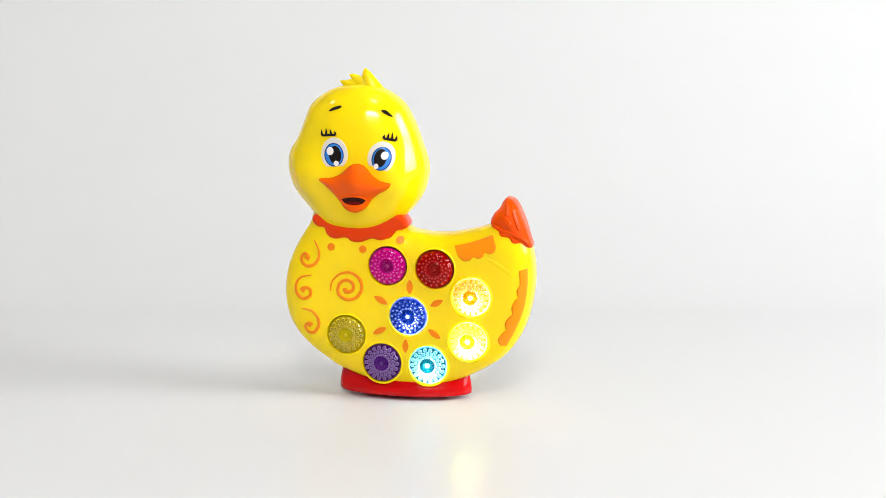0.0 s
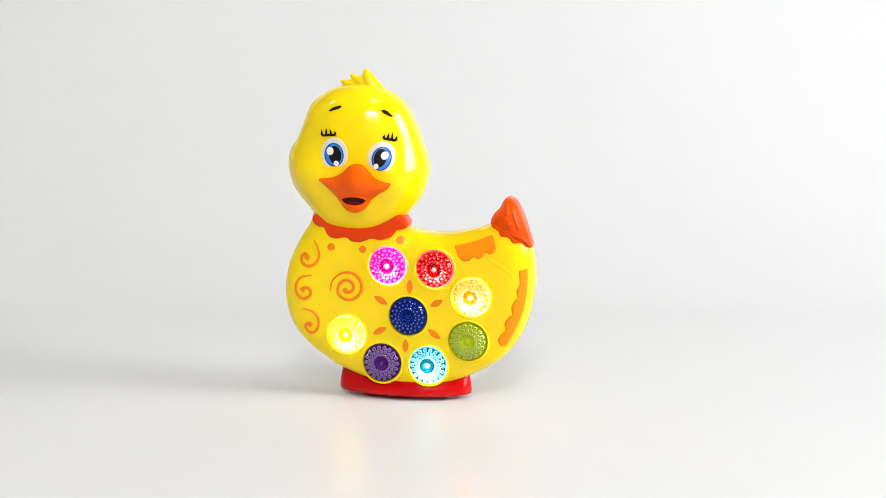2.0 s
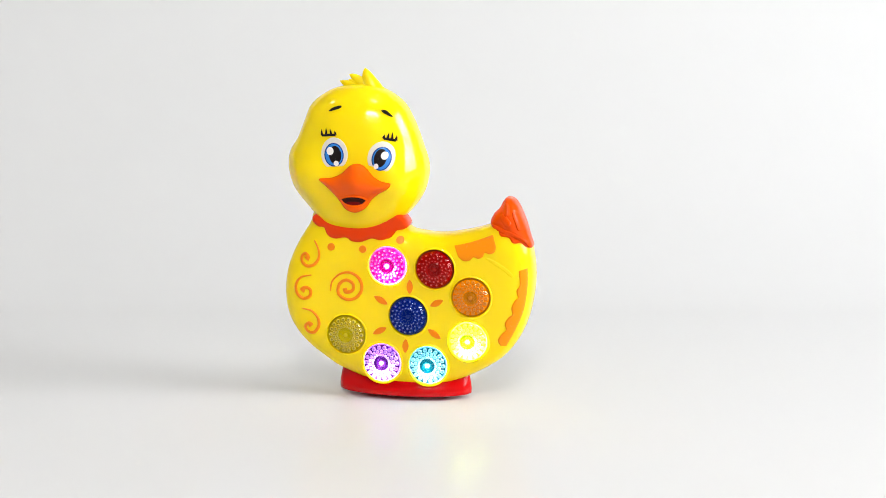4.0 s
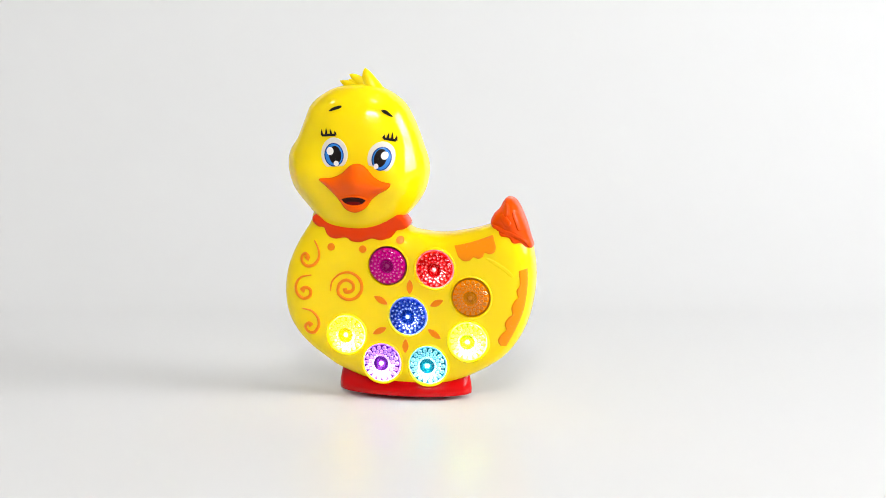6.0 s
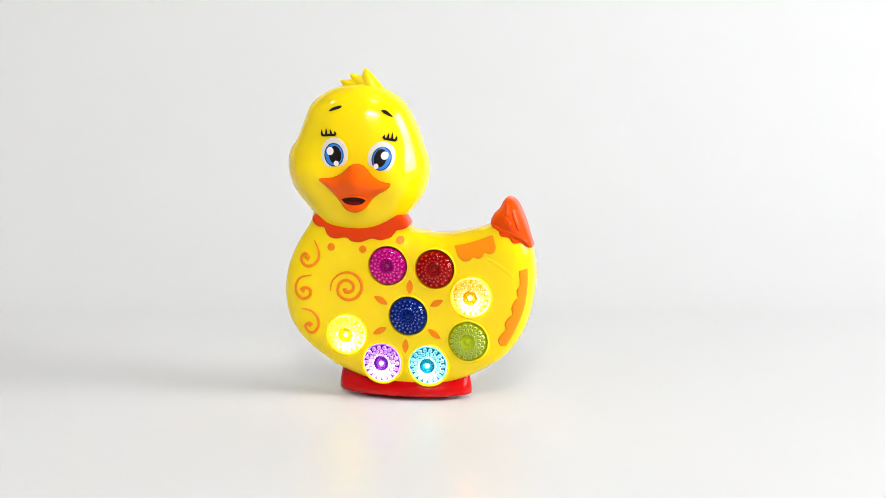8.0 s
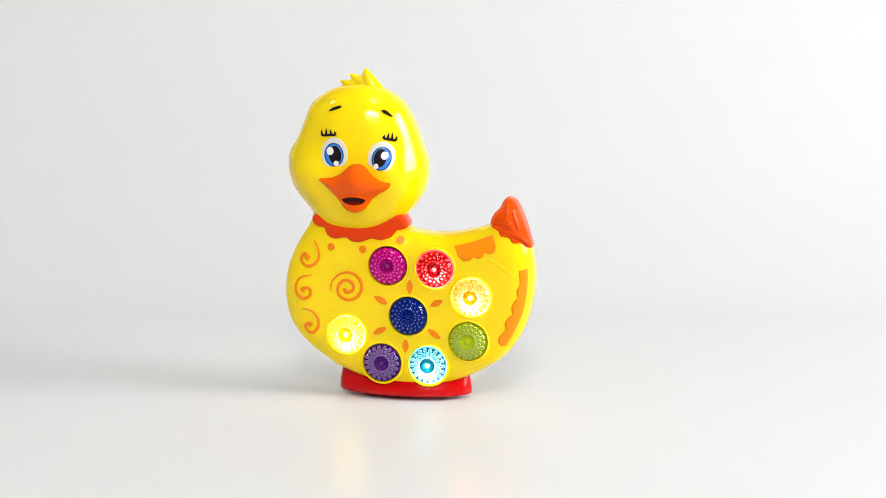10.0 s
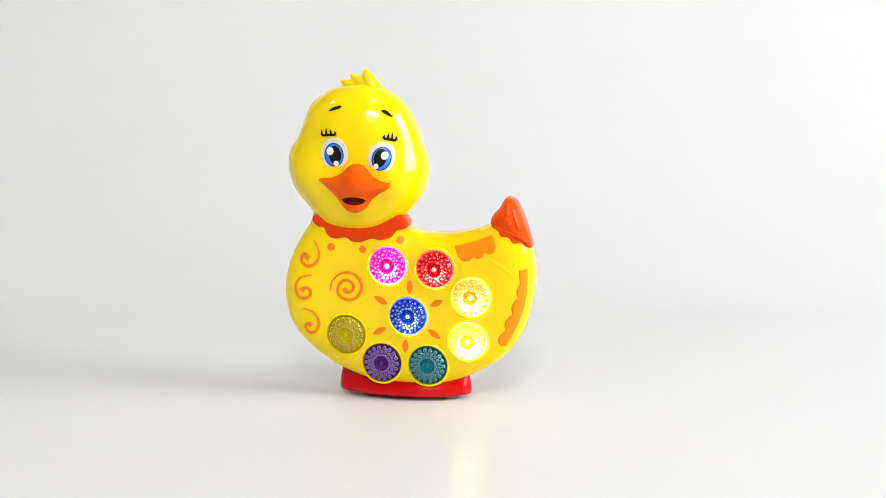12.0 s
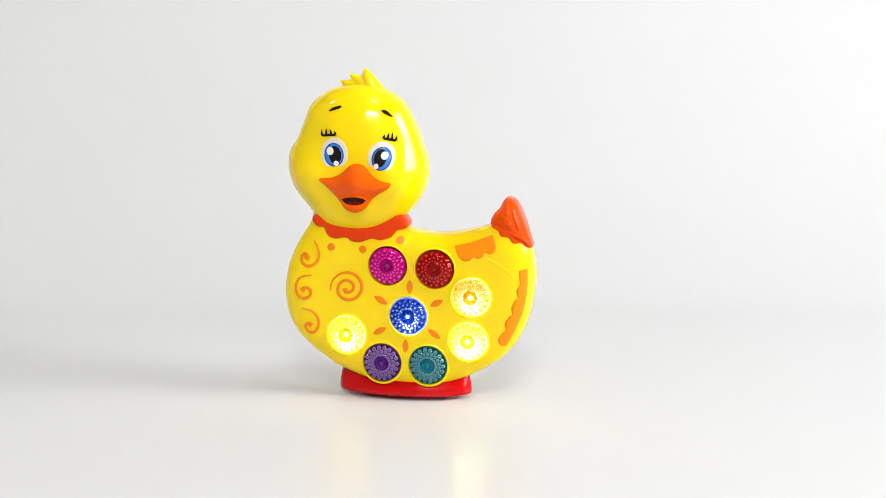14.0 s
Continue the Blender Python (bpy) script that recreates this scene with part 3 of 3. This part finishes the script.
    for pts in ([(-56.2, 94.2), (-53.7, 89.5), (-53.4, 83.9), (-56.3, 79.6), (-60.6, 78.4), (-63.9, 80.7), (-64.3, 84.1), (-62.0, 86.0), (-60.2, 84.3), (-61.3, 82.6)], [(-58.2, 72.9), (-64.3, 71.6), (-68.0, 67.2), (-67.7, 61.6), (-63.7, 58.3), (-59.4, 59.9), (-59.0, 63.8), (-62.2, 65.1), (-64.4, 62.9)], [(-64.2, 52.0), (-58.5, 50.8), (-54.6, 46.8), (-53.9, 41.9), (-56.9, 37.5), (-60.9, 37.6), (-62.6, 40.7), (-60.4, 43.0), (-58.6, 41.3)]):
        part("swirl", stroke(pts, 2.0, body_depth, 0.7, blob=1.9), ORANGE, duck, "raised orange swirl")
    part("swirl", stroke([(-46.2, 63.6), (-45.1, 69.6), (-40.1, 74.3), (-33.7, 75.3), (-28.1, 71.7), (-26.7, 65.5), (-30.3, 60.1), (-36.3, 58.8), (-41.2, 62.1), (-40.8, 67.7), (-36.6, 70.7), (-32.3, 68.7), (-32.4, 64.6), (-36.3, 63.3), (-37.3, 65.7)], 2.0, body_depth, 0.7, blob=1.5), ORANGE, duck, "large raised orange spiral")
    for c in [(-45.5, 90.8), (-25.8, 90.1), (-3.0, 96.3)]:
        part("dot", inlay(oval(*c, 2.3, 2.3), c, body_depth, 0.7), ORANGE, duck, "small raised orange dot")
    tips = [(3.1, 72.6), (3.1, 63.6), (-19.0, 61.6), (-10.6, 56.8), (15.6, 56.9), (23.6, 60.7), (-19.9, 38.2), (-11.4, 42.4), (14.2, 42.6), (22.2, 37.0), (0.5, 36.0), (0.2, 27.2)]
    for a, b in zip(tips[::2], tips[1::2]):
        o = leaf(a, b, 1.9)
        part("petal", inlay(o, o.mean(0), body_depth, 0.5), ORANGE, duck, "raised orange petal")
    wing_top = spline([(30.2, 94.0), (39.1, 96.1), (47.6, 99.0), (53.4, 101.3)], 10, closed=False)
    wing_low = spline([(32.9, 87.5), (36.0, 85.2), (39.7, 85.6), (42.1, 87.6), (45.0, 86.8), (47.6, 88.0), (48.9, 90.4), (52.0, 89.9), (54.8, 91.2), (55.7, 94.5)], 10, closed=False)
    part("wing_patch", patch(resample(wing_top, 60), resample(wing_low, 60), body_depth, 0.5), PATCH, duck, "orange scalloped wing patch")
    side_out = spline([(74.0, 81.6), (74.0, 69.6), (71.8, 55.9), (67.0, 43.8), (61.6, 33.8)], 10, closed=False)
    side_in = spline([(69.3, 80.2), (69.9, 71.7), (68.0, 68.3), (68.8, 63.8), (67.0, 62.2), (65.1, 57.9), (65.6, 53.6), (63.6, 52.2), (61.1, 48.2), (61.9, 44.3), (59.4, 41.7), (57.0, 37.6), (58.6, 34.0)], 8, closed=False)
    part("side_patch", patch(resample(side_out, 80), resample(side_in, 80), body_depth, 0.5), PATCH, duck, "orange scalloped side patch")
    for key in BUTTONS:
        light_button(duck, key)
    return duck


def resample(line, n):
    d = np.concatenate([[0], np.cumsum(np.linalg.norm(np.diff(line, axis=0), axis=1))])
    s = np.linspace(0, d[-1], n)
    return np.stack([np.interp(s, d, line[:, 0]), np.interp(s, d, line[:, 1])], 1)


# which buttons are lit, from the time given until the next
LIGHT_SHOW = """0.0 OGBT|0.25 RGY|0.55 BVT|0.85 ROBGV|1.15 OYGVT|1.35 RBGV|1.45 RBGVt|1.55 POBT|1.75 PROYBt|1.85 PRY|1.95 PROYT|2.05 ROT|2.35 OGB|2.55 OGBt|2.65 RYGT|2.75 POYVT|3.05 PRYBGV
3.35 PYGT|3.65 ROBV|3.95 PGVT|4.25 RYBT|4.55 POBGV|4.85 ROYT|5.15 PRBGT|5.35 ROYBGVT|5.55 OYV|5.95 RYBGVT|6.25 GT|6.55 ROY|6.75 ROYgt|6.85 OYBGT|7.15 RGV|7.45 YBVT|7.65 ROBV|7.95 OYVT|8.15 PROV
8.45 YBGT|8.75 ROGV|9.05 PYBT|9.35 ROVT|9.65 PGBV|9.95 RYOT|10.2 PYG|10.35 OGT|10.55 PROYGVT|10.75 RYB|10.95 RyBVT|11.05 VT|11.35 ROGV|11.55 PYBGT|11.75 PROBG|12.05 POYGT|12.25 PRBG|12.55 PYGT
12.85 PROV|13.15 POBGVT|13.25 G|13.45 PRYGV|13.75 PB|13.85 OYBG"""


def motions():
    """The light elements slide behind their plates when lit, and back behind the socket floor when dark."""
    steps = [(float(s.split()[0]), s.split()[1]) for s in LIGHT_SHOW.replace("\n", "|").split("|")]
    for key, led in LEDS.items():
        place = [pose(0, -0.0036, z * 0.001) for z in (DARK, DIM, LIT)]
        level = [2 * (key in on) + (key.lower() in on) for _, on in steps]
        rows = [(0.0, place[level[0]])]
        for (t, _), was, now in zip(steps[1:], level, level[1:]):
            if was != now:
                rows += [(t - 0.034, place[was]), (t, place[now])]
        rows.append((14.0, place[level[-1]]))
        walk(led, rows)


room()
sweep()
toy_duck()
motions()
